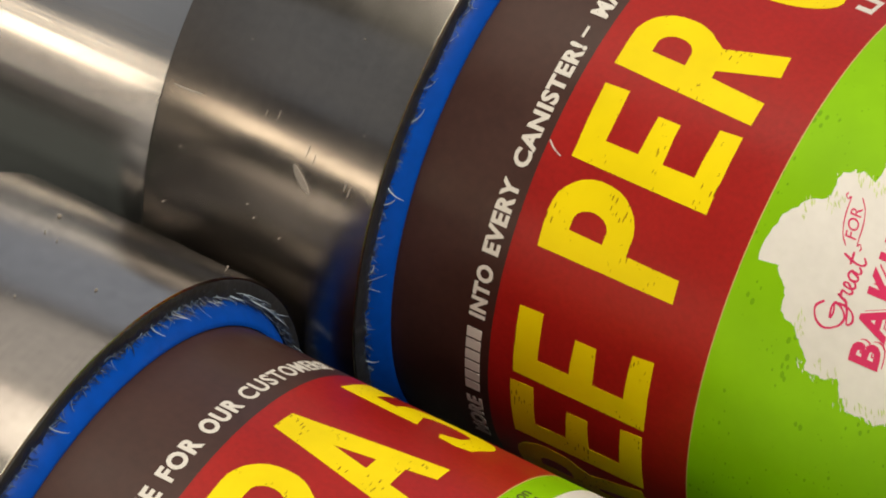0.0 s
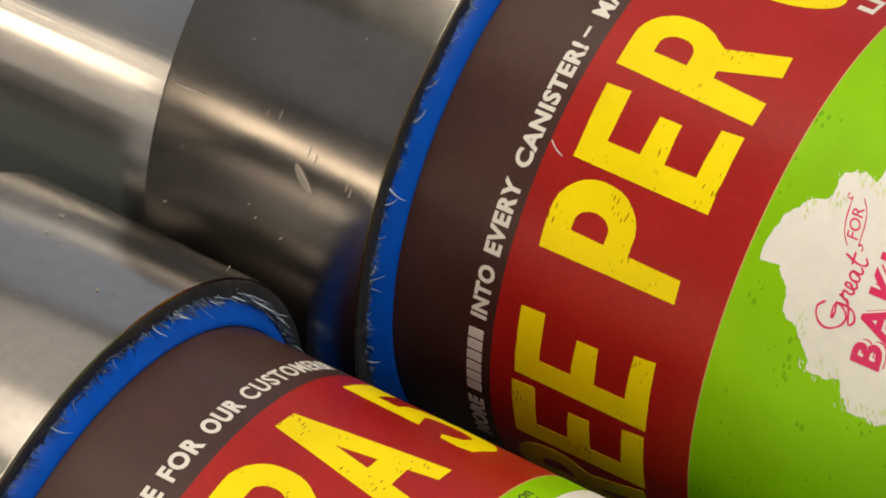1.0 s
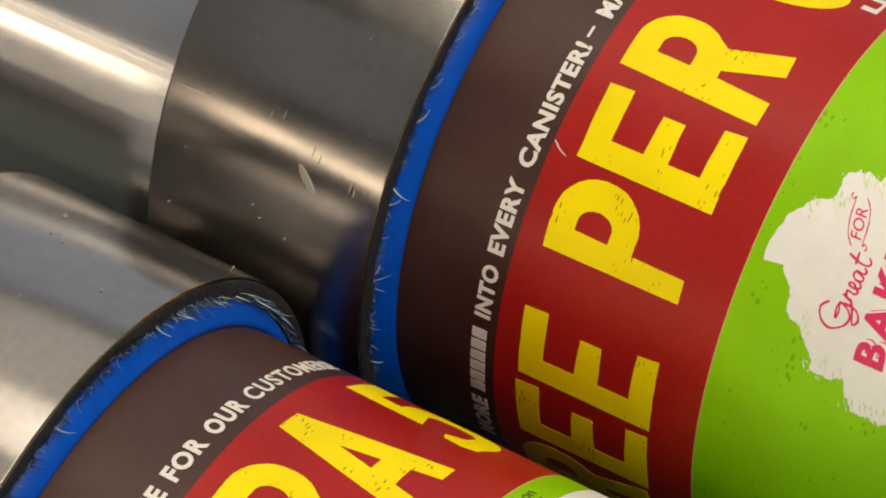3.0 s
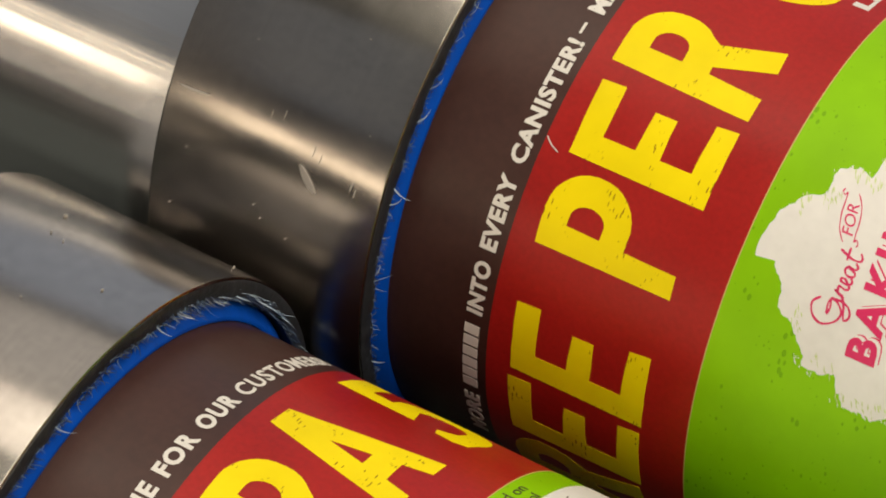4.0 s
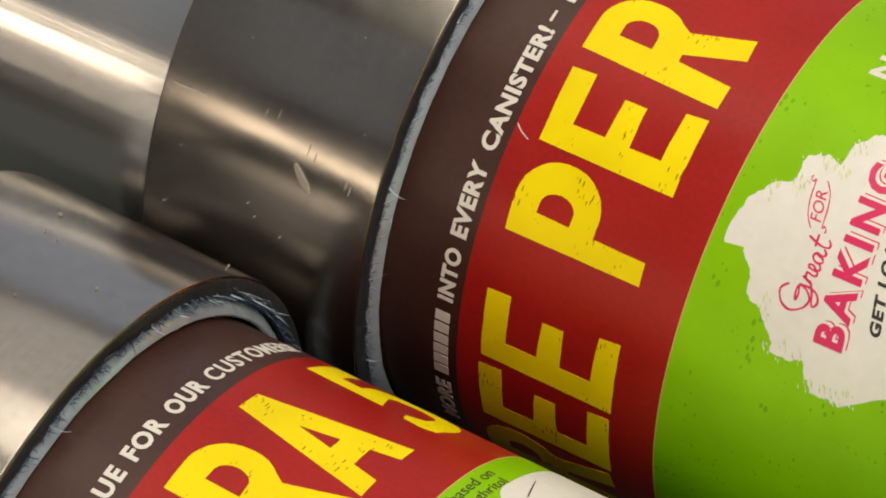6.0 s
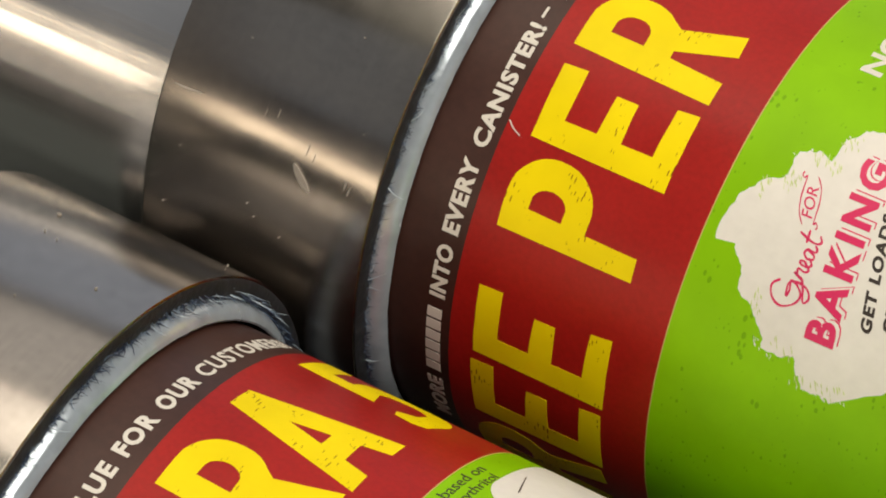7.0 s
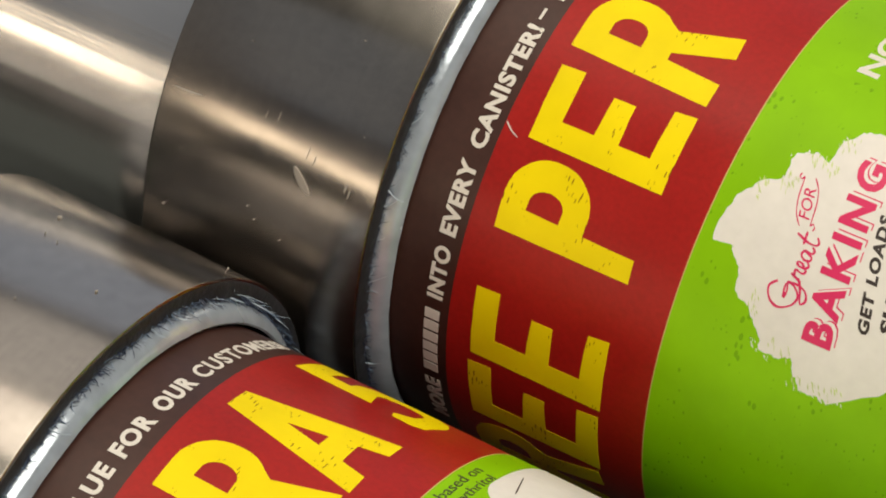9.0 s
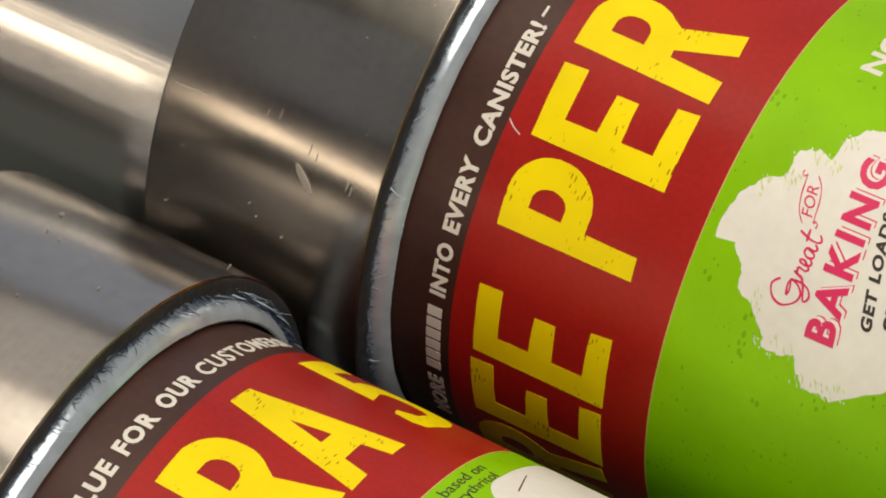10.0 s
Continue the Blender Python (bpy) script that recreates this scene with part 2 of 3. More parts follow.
# heavy poster capitals in a box one wide and one high
def glyph(c):
    if c == "E":
        return [[(0.0, 0.0), (1.0, 0.01), (0.975, 0.165), (0.34, 0.175), (0.335, 0.405), (0.85, 0.415), (0.845, 0.57), (0.34, 0.58), (0.335, 0.815),
                 (1.0, 0.825), (0.985, 1.0), (0.02, 0.985)]]
    if c == "F":
        return [[(0.0, 0.0), (0.32, 0.0), (0.33, 0.40), (0.86, 0.41), (0.84, 0.56), (0.34, 0.58), (0.33, 0.815), (1.0, 0.83), (0.98, 1.0), (0.02, 0.98)]]
    if c == "P":
        return [[(0.0, 0.0), (0.29, 0.01), (0.30, 0.39)] + bow(0.44, 0.695, 0.56, 0.305, -80, 90, 14, 0.94) + [(0.0, 0.99)],
                [(0.315, 0.575), (0.325, 0.82)] + bow(0.45, 0.695, 0.175, 0.125, 80, -80, 8)]
    if c == "R":
        return [[(0.0, 0.0), (0.31, 0.0), (0.36, 0.385), (0.46, 0.39), (0.69, 0.0), (1.0, 0.02), (0.76, 0.43)] + bow(0.48, 0.71, 0.50, 0.29, -45, 90, 12, 0.94) + [(0.08, 1.0)],
                [(0.375, 0.585), (0.385, 0.825)] + bow(0.52, 0.705, 0.165, 0.12, 80, -80, 8)]
    if c == "A":
        return [[(0.0, 0.0), (0.285, 0.0), (0.35, 0.185), (0.66, 0.19), (0.735, 0.0), (1.0, 0.0), (0.67, 0.99), (0.36, 1.0)],
                [(0.41, 0.37), (0.505, 0.64), (0.60, 0.37)]]
    if c == "T":
        return [[(0.36, 0.0), (0.66, 0.0), (0.66, 0.80), (1.0, 0.80), (1.0, 1.0), (0.0, 1.0), (0.0, 0.80), (0.36, 0.80)]]
    if c == "5":
        return [[(0.08, 1.0), (0.94, 1.0), (0.92, 0.82), (0.36, 0.82), (0.34, 0.66)] + bow(0.44, 0.335, 0.56, 0.335, 95, -95, 14)
                + [(0.02, 0.05), (-0.05, 0.14), (-0.03, 0.27), (0.10, 0.29), (0.26, 0.18)] + bow(0.44, 0.335, 0.24, 0.17, -80, 85, 8) + [(0.05, 0.44)]]
    if c == "C":
        return [bow(0.5, 0.5, 0.5, 0.5, 40, 320, 22) + bow(0.5, 0.5, 0.2, 0.3, 320, 40, 16)]
    return [bow(0.5, 0.5, 0.5, 0.5, 0, 345, 24), bow(0.5, 0.5, 0.2, 0.3, 0, 345, 18)]


def wobbly(loops, seed, amount=0.0022, piece=0.16):
    """Hand-cut edges: outlines cut into short runs that stray a little."""
    rnd = random.Random(seed)
    out = []
    for pts in loops:
        new_pts = []
        for (x0, y0), (x1, y1) in zip(pts, pts[1:] + pts[:1]):
            n = max(1, int(math.hypot(x1 - x0, y1 - y0) / piece))
            new_pts += [(x0 + (x1 - x0) * i / n + rnd.uniform(-amount, amount), y0 + (y1 - y0) * i / n + rnd.uniform(-amount, amount)) for i in range(n)]
        out.append(new_pts)
    return out


# ---- the room ----
def room():
    def slab(name, b, mat, label):
        return tagged(part(name, box(*b), mat), label, kind="structure")
    slab("floor", (-2.2, 2.2, -2.2, 2.2, -0.87, -0.77), BENCH, "dark grey workshop floor")
    slab("ceiling", (-2.2, 2.2, -2.2, 2.2, 1.65, 1.75), CEILING, "plain grey workshop ceiling")
    # the wide gap in this unseen wall only lets the added fill through
    north = slab("wall_north", (-2.2, 2.2, 2.0, 2.2, -0.77, 0.06), PLASTER, "bluish grey painted wall with a wide opening added for light")
    for b in ((-2.2, 2.2, 2.0, 2.2, 1.45, 1.65), (-2.2, -1.85, 2.0, 2.2, 0.06, 1.45), (0.05, 2.2, 2.0, 2.2, 0.06, 1.45)):
        part("wall_piece", box(*b), PLASTER, north)
    slab("wall_east", (2.0, 2.2, -2.0, 2.0, -0.77, 1.65), PLASTER, "plain bluish grey painted wall")
    slab("wall_west", (-2.2, -2.0, -2.0, 2.0, -0.77, 1.65), PLASTER, "plain bluish grey painted wall")
    wall = slab("wall_south", (-2.2, 2.2, -2.2, -2.0, -0.77, 0.28), DARK_WALL, "unseen dark brown wall for steel to mirror, two long window slots")
    for b in ((-2.2, 2.2, -2.2, -2.0, 1.02, 1.65), (-2.02, 0.25, -2.2, -2.0, 0.44, 0.72), (-2.2, -2.02, -2.2, -2.0, 0.28, 1.02), (0.25, 2.2, -2.2, -2.0, 0.28, 1.02)):
        part("wall_piece", box(*b), PLASTER if b[4] > 1 else DARK_WALL, wall)
    bench = new("workbench")
    tagged(bench, "dark grey workbench under the steel sleeves", "workbench")
    part("bench_top", box(-0.7, 0.7, -0.5, 0.6, -0.04, -0.0003, 0.002), BENCH, bench)
    for x in (-0.62, 0.62):
        for y in (-0.42, 0.52):
            part("leg", box(x - 0.03, x + 0.03, y - 0.03, y + 0.03, -0.77, -0.04, 0.003), BENCH, bench)


# ---- steel sleeves and shafts ----
def fibres(items):
    """Thin bent fibres rooted on the inner edge of a rim, as one bmesh. Each item: degrees, radius of the root, length, half width,
    heading (0 along the axis, 90 round the rim), sink towards the axis, curl."""
    verts, faces = [], []
    for th, rho, length, width, heading, sink, curl in items:
        ax, rad = Vector((1, 0, 0)), on_can(th, 0, 1).normalized()
        side = (on_can(th + 1, 0, 1) - on_can(th - 1, 0, 1)).normalized()
        c, n = on_can(th, 0.002, rho), 6
        for i in range(n):
            f = i / (n - 1)
            h = radians(heading + curl * (f - 0.3))
            way = ax * math.cos(h) + side * math.sin(h) - rad * sink * (1 - 0.7 * f)
            across = way.cross(rad).normalized()
            w = width * (1 - 0.8 * f ** 1.5) * K
            k = len(verts)
            verts += [c + across * w, c + rad * w * 1.2, c - across * w, c - rad * w * 0.8]
            if i:
                faces += [(k - 4 + a, k - 4 + (a + 1) % 4, k + (a + 1) % 4, k + a) for a in range(4)]
            c = c + way.normalized() * length * K / (n - 1)
        faces.append((k, k + 1, k + 2, k + 3))
    me = bpy.data.meshes.new("fibres")
    me.from_pydata(verts, [], faces)
    bm = bmesh.new()
    bm.from_mesh(me)
    bpy.data.meshes.remove(me)
    bmesh.ops.recalc_face_normals(bm, faces=bm.faces)
    return bm


def sleeve(at, seed, label, curls):
    rnd = random.Random(seed)
    ob = new("steel_sleeve")
    ob.matrix_basis = at
    tagged(ob, label, "steel sleeve", "steel sleeves on the bench")
    part("shell", lathe([(-0.753, 0.950), (-0.753, 0.985), (-0.745, 0.997), (-0.738, 1.0), (-0.008, 1.0), (-0.004, 0.999), (-0.002, 0.996), (-0.001, 0.990), (-0.02, 0.950)], 220), STEEL, ob)
    chip = [rnd.uniform(-0.004, 0.004) for _ in range(120)]
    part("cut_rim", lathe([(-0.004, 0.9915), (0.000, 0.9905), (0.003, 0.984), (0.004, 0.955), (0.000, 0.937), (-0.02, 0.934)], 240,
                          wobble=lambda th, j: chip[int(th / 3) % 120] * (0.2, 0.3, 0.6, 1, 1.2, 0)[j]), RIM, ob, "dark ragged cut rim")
    part("lining", lathe([(-0.74, 0.949), (-0.016, 0.949), (-0.016, 0.935), (-0.74, 0.935)], 120), LINING, ob)
    low = at is LOWER
    fringe = []
    for _ in range(1200):
        th = rnd.uniform(-130, 95)
        wild = 1.0 + (1.1 if low and th > 30 else 0.3 if low else 0.0) * rnd.random()
        fringe.append((th, rnd.uniform(0.930, 0.956), rnd.uniform(0.010, 0.034 if low else 0.026) * wild, rnd.uniform(0.0007, 0.0018 if low else 0.0013), rnd.gauss(0, 1) * 45 + rnd.choice((-60, 60)),
                       rnd.uniform(-0.1, 0.5), rnd.uniform(-90, 90)))
    tagged(part("burr_fringe", fibres(fringe), FUZZ, ob, "pale blue plastic burrs along the rim"), kind="stuff")
    tuft = []
    for _ in range(26 if low else 10):
        th = rnd.uniform(36, 92) if low else rnd.uniform(-72, -15)
        tuft.append((th, rnd.uniform(0.935, 0.96), rnd.uniform(0.03, 0.075), rnd.uniform(0.0008, 0.0014), rnd.uniform(-110, 110), rnd.uniform(-0.5, 0.4), rnd.uniform(-120, 120)))
    tagged(part("fibre_tuft", fibres(tuft), FIBRE, ob, "stray pale plastic fibres on the rim"), kind="stuff")
    for th, length, heading in curls:
        part("burr", fibres([(th, 0.945, length, 0.0024, heading, 0.1, 50)]), FIBRE, ob, "curled white plastic sliver")
    return ob


def shaft(at, label):
    return tagged(part("steel_shaft", lathe([(-6.0, 0.0), (-6.0, 0.89), (-0.70, 0.89), (-0.69, 0.885), (-0.69, 0.0)], 160, closed=False), SHAFT, at=at), label, "steel shaft")


def blue_ring(at):
    return tagged(part("blue_ring", lathe([(-0.012, 0.920), (-0.014, 0.931), (-0.004, 0.932), (0.012, 0.923), (0.032, 0.904), (0.045, 0.891), (0.048, 0.884), (0.047, 0.877), (0.036, 0.880)], 200), BLUE, at=at),
                  "bright blue plastic ring round the canister's end", "plastic ring", "blue rings in the sleeves")


def white_ring(at, seed):
    rnd = random.Random(seed)
    shift = rnd.uniform(0, 50)

    def torn(th):
        return 0.004 * noise.noise((th * 0.11 + shift, 0, 0)) + 0.004 * noise.noise((th * 0.45 + shift, 3, 0))
    return tagged(part("white_ring", lathe([(-0.06, 0.920), (-0.06, 0.932), (-0.010, 0.932), (0.010, 0.929), (0.028, 0.918), (0.041, 0.902), (0.046, 0.891), (0.043, 0.885)], 360,
                                           wobble=lambda th, j: torn(th) * (0, 0, 0, 0, 0.1, 0.2, 0.5, 0.5)[j]), WHITE, at=at),
                  "scuffed white plastic liner ring with a torn edge", "plastic ring", "white rings in the sleeves")


# ---- canisters ----
def canister(at, label):
    ob = new("canister")
    ob.matrix_basis = at
    tagged(ob, label, "canister", "canisters in the sleeves")
    c = R_LABEL - 0.008
    part("body", lathe([(-0.48, 0.0), (-0.48, c), (3.2, c), (3.2, 0.0)], 160, closed=False), TIN, ob, "plain tin canister wall")

    def band(name, a, b, mat, rho=R_LABEL, text_label=""):
        return part(name, lathe([(a, rho - 0.008), (a, rho), (b, rho), (b, rho - 0.008)], 240), mat, ob, text_label)
    bands = (band("brown_band", -0.46, 0.374, BROWN, text_label="dark brown printed band"),
             band("red_band", 0.374, 1.019, RED, text_label="dark red printed band"),
             band("green_band", 1.0225, 3.1, GREEN, text_label="lime green printed band"))
    band("edge_line", 1.019, 1.0225, LINE, R_LABEL + 0.0004, "thin pale printed line")
    return ob, bands


def letter(parent, c, th0, th1, seed, s_top=0.449, s_foot=0.879):
    part("letter", wrap(flat_mesh(outline(wobbly(glyph(c), seed))), th0, th1, s_top, s_foot, fit=(0, 1, 0, 1)), YELLOW, parent, "worn yellow capital letter")


def pieces(bm):
    """Splits a flat mesh into its letters: loose islands, joined where one stands over the other."""
    left, islands = set(bm.verts), []
    while left:
        heap, seen = [left.pop()], set()
        while heap:
            v = heap.pop()
            seen.add(v)
            for e in v.link_edges:
                w = e.other_vert(v)
                if w in left:
                    left.discard(w)
                    heap.append(w)
        islands.append(seen)
    islands.sort(key=lambda i: min(v.co.x for v in i))
    groups = []
    for isl in islands:
        lo, hi = min(v.co.x for v in isl), max(v.co.x for v in isl)
        if groups and lo < groups[-1][1] - 0.7 * min(hi - lo, groups[-1][1] - groups[-1][0]):
            groups[-1] = [groups[-1][0], max(hi, groups[-1][1]), groups[-1][2] | isl]
        else:
            groups.append([lo, hi, isl])
    out = []
    for _, _, verts in groups:
        one = bmesh.new()
        made = {v: one.verts.new(v.co) for v in verts}
        for f in bm.faces:
            if f.verts[0] in verts:
                one.faces.new([made[v] for v in f.verts])
        out.append(one)
    return out


def word(parent, words, th0, th1, s_top, s_foot, mat, label, weight=0.04, shear=0.0, spacing=1.0, tilt=0.0, rise=0.0012):
    whole = flat_mesh(text(words, weight, shear, spacing))
    xs, ys = [v.co.x for v in whole.verts], [v.co.y for v in whole.verts]
    fit = (min(xs), max(xs), min(ys), max(ys))
    for one in pieces(whole):
        part("letter", wrap(one, th0, th1, s_top, s_foot, fit=fit, tilt=tilt, rise=rise), mat, parent, label)
    whole.free()


def stroke(parent, name, pts, wide, th0, th1, s_top, s_foot, mat, label, fit=(0, 1, 0, 1), tilt=0.0):
    """A pen stroke with round ends through points of a unit box, as a flat ribbon on the label."""
    smooth = []
    ext = [pts[0]] + list(pts) + [pts[-1]]
    for a, b, c, d in zip(ext, ext[1:], ext[2:], ext[3:]):
        for i in range(6):
            t = i / 6
            smooth.append(tuple(0.5 * (2 * b[k] + (c[k] - a[k]) * t + (2 * a[k] - 5 * b[k] + 4 * c[k] - d[k]) * t * t
                                       + (3 * b[k] - a[k] - 3 * c[k] + d[k]) * t ** 3) for k in (0, 1)))
    smooth.append(pts[-1])
    ratio = radians(th1 - th0) * R_LABEL / (s_foot - s_top)
    bm = bmesh.new()
    rows = []
    for i, (x, y) in enumerate(smooth):
        (xa, ya), (xb, yb) = smooth[max(i - 1, 0)], smooth[min(i + 1, len(smooth) - 1)]
        dx, dy = (xb - xa) * ratio, yb - ya
        n = math.hypot(dx, dy) or 1.0
        w = wide * (0.6 if i in (0, len(smooth) - 1) else 1.0) * (0.85 + 0.15 * math.sin(i * 0.5))
        rows.append([bm.verts.new((x + k * w * -dy / n / ratio, y + k * w * dx / n, 0)) for k in (-1, 1)])
    for a, b in zip(rows, rows[1:]):
        bm.faces.new((a[0], a[1], b[1], b[0]))
    bmesh.ops.recalc_face_normals(bm, faces=bm.faces)
    if sum(f.normal.z for f in bm.faces) < 0:
        bmesh.ops.reverse_faces(bm, faces=bm.faces)
    part(name, wrap(bm, th0, th1, s_top, s_foot, fit=fit, rise=0.0016, tilt=tilt), mat, parent, label)


def bar(parent, th0, th1, s_top, s_foot, mat, label):
    part("word_bar", wrap(flat_mesh(outline([[(0, 0), (1, 0), (1, 1), (0, 1)]])), th0, th1, s_top, s_foot), mat, parent, label)


def splash(parent, cx, cs, seed):
    """The cream swirl: a pointed tip towards the red, lobed brush edges all round."""
    rnd = random.Random(seed)
    pts = []
    lobes = [(106, 0.93), (89, 0.88), (76, 0.81), (63, 0.7), (51, 0.8), (42, 0.75), (37, 0.66), (25, 0.82), (18, 0.88), (9, 0.88), (-5, 0.9), (-25, 0.93), (-60, 0.98), (-92, 0.95), (-122, 0.94), (-149, 0.96), (-166, 1.01), (-171, 0.98), (-178, 0.98), (-182, 0.9), (-187, 0.8), (-194, 0.85), (-202, 0.89), (-204, 0.83), (-214, 0.78), (-220, 0.76), (-228, 0.8), (-241, 0.75), (-252, 0.79)]
    for (a0, r0), (a1, r1) in zip(lobes, lobes[1:] + [(lobes[0][0] - 360, lobes[0][1])]):
        n = 6
        for i in range(n):
            f = i / n
            k = 3 * f * f - 2 * f ** 3
            rr = (r0 + (r1 - r0) * k) * (1 + rnd.uniform(-0.012, 0.012))
            a = radians(a0 + (a1 - a0) * f)
            pts.append((math.cos(a) * rr, math.sin(a) * rr))
    half = 26.2
    bm = wrap(flat_mesh(outline([pts])), cx - half, cx + half, cs - 0.40, cs + 0.40, rise=0.0008, fit=(-1, 1, -1, 1))
    swirl = part("cream_swirl", bm, CREAM, parent, "off-white printed swirl with brushed edges")
    def marks(count, knots, near, far, length, rise):
        bm = bmesh.new()
        for _ in range(count):
            a, rr = lobes[rnd.choice(knots)]
            a = radians(a + rnd.uniform(-6, 6))
            at = rr + rnd.uniform(near, far)
            x, y = math.cos(a) * at, math.sin(a) * at
            dx, dy = rnd.uniform(0.4, 1.0) * length, rnd.uniform(0.5, 1.0) * length * 0.45
            w = rnd.uniform(0.0015, 0.0045)
            bm.faces.new([bm.verts.new((x + k * dx + j * w, y + k * dy - j * w, 0)) for k, j in ((-1, 0), (0, 1), (1, 0), (0, -1))])
        return wrap(bm, cx - half, cx + half, cs - 0.40, cs + 0.40, rise=rise, fit=(-1, 1, -1, 1))
    tagged(part("brush_edge", marks(60, (3, 4, 6, 7, 16, 18, 20, 22), -0.03, 0.012, 0.022, 0.0011), CREAM, parent, "dry off-white brush marks"), kind="stuff")
    tagged(part("dry_brush", marks(110, (2, 3, 5, 6, 7, 16, 18, 21, 25), -0.10, -0.005, 0.03, 0.0013), DRY, parent, "green showing through dry brush marks"), kind="stuff")
    return swirl


def upper_canister():
    ob, (brown, red, green) = canister(UPPER, "canister with a brown, red and lime green printed label")
    for i, (c, th) in enumerate((("F", -130.0), ("R", -112.8), ("E", -95.6), ("E", -78.6), ("P", -51.4), ("E", -34.3), ("R", -16.4), ("C", 11.0))):
        letter(red, c, th, th + (16.0 if c == "R" else 15.3), i, 0.440 if c == "R" else 0.448)
    for w, a, b in (("INTO", -70.0, -59.0), ("EVERY", -56.6, -41.9), ("CANISTER!", -39.5, -14.2), ("-", -12.8, -10.3), ("MA", -7.6, -0.8), ("MORE", -104, -90.6)):
        if w == "-":
            bar(brown, a, b, 0.314, 0.322, PALE, "white printed dash")
        else:
            word(brown, w, a, b, 0.296, 0.349, PALE, "white capital letter", 0.04, 0.0, 1.1)
    for i in range(6):
        bar(brown, -88.3 + 2.7 * i, -86.1 + 2.7 * i, 0.297, 0.345, PALE, "white printed bar")
    word(red, "LI", 18.5, 24.5, 0.915, 0.965, PALE, "white printed word")
    cream = splash(green, -31.0, 1.42, 5)
    word(green, "NO", 2.4, 14.6, 1.186, 1.250, PALE, "white printed word", 0.03)
    pen = "pink pen stroke of a script word"
    box_of = (-44.2, -29.8, 1.255, 1.355)
    stroke(green, "script_capital", [(0.30, 0.80), (0.20, 0.98), (0.06, 0.85), (0.0, 0.55), (0.08, 0.22), (0.2, 0.12), (0.30, 0.30), (0.33, 0.52), (0.22, 0.46), (0.14, 0.50),
                                     (0.30, 0.55), (0.34, 0.30), (0.30, 0.0), (0.20, -0.12), (0.14, 0.0), (0.30, 0.14), (0.42, 0.30)], 0.035, *box_of, PINK, pen)
    stroke(green, "script_letter", [(0.38, 0.20), (0.44, 0.52), (0.43, 0.44), (0.50, 0.46), (0.485, 0.26), (0.52, 0.18), (0.56, 0.26)], 0.035, *box_of, PINK, pen)
    stroke(green, "script_letter", [(0.54, 0.24), (0.60, 0.36), (0.60, 0.48), (0.565, 0.46), (0.55, 0.28), (0.59, 0.16), (0.65, 0.26)], 0.035, *box_of, PINK, pen)
    stroke(green, "script_letter", [(0.76, 0.44), (0.70, 0.48), (0.65, 0.36), (0.66, 0.20), (0.71, 0.20), (0.76, 0.44), (0.75, 0.22), (0.79, 0.18), (0.83, 0.28)], 0.035, *box_of, PINK, pen)
    stroke(green, "script_letter", [(0.92, 0.82), (0.86, 0.45), (0.86, 0.22), (0.90, 0.16), (0.96, 0.26)], 0.035, *box_of, PINK, pen)
    stroke(green, "script_bar", [(0.82, 0.54), (0.98, 0.58)], 0.035, *box_of, PINK, pen)
    word(green, "FOR", -28.2, -22.6, 1.254, 1.287, PINK, "thin pink capital letter", 0.006, 0.0, 1.0, -0.02)
    swash = (-29.7, -20.8, 1.242, 1.312, -0.036)
    stroke(green, "flourish", [(1.0, 0.94), (0.93, 1.0), (0.88, 0.90), (0.94, 0.80), (0.80, 0.82), (0.50, 0.88), (0.22, 0.84), (0.06, 0.70), (0.0, 0.62)], 0.028, *swash[:4], PINK, "pink curled flourish", tilt=swash[4])
    stroke(green, "flourish", [(0.0, 0.06), (0.06, 0.0), (0.13, 0.08), (0.08, 0.18), (0.22, 0.16), (0.52, 0.10), (0.78, 0.14), (0.94, 0.28), (1.0, 0.36)], 0.028, *swash[:4], PINK, "pink curled flourish", tilt=swash[4])
    word(green, "BAKING", -46.9, -13.2, 1.400, 1.489, PINK, "thin pink outline of a letter", 0.036, 0.0, 1.3, -0.052, 0.0012)
    word(green, "BAKING", -47.15, -13.45, 1.397, 1.486, CREAM, "off-white line beside a letter", 0.036, 0.0, 1.3, -0.052, 0.0016)
    word(green, "BAKING", -47.7, -14.0, 1.391, 1.479, PINK, "bold pink capital letter", 0.036, 0.0, 1.3, -0.052, 0.0022)
    word(green, "GET LOADS", -42.8, -22.2, 1.528, 1.562, INK, "black capital letter", 0.045, 0.0, 1.15, -0.072)
    word(green, "SUG", -41.2, -31.5, 1.584, 1.622, INK, "black capital letter", 0.045, 0.0, 1.1, -0.03)
    stroke(red, "fibre", [(1.0, 1.0), (0.4, 0.55), (0.0, 0.0)], 0.04, -34.8, -32.8, 0.377, 0.425, PALE, "thin pale fibre stuck to the label")
    return ob


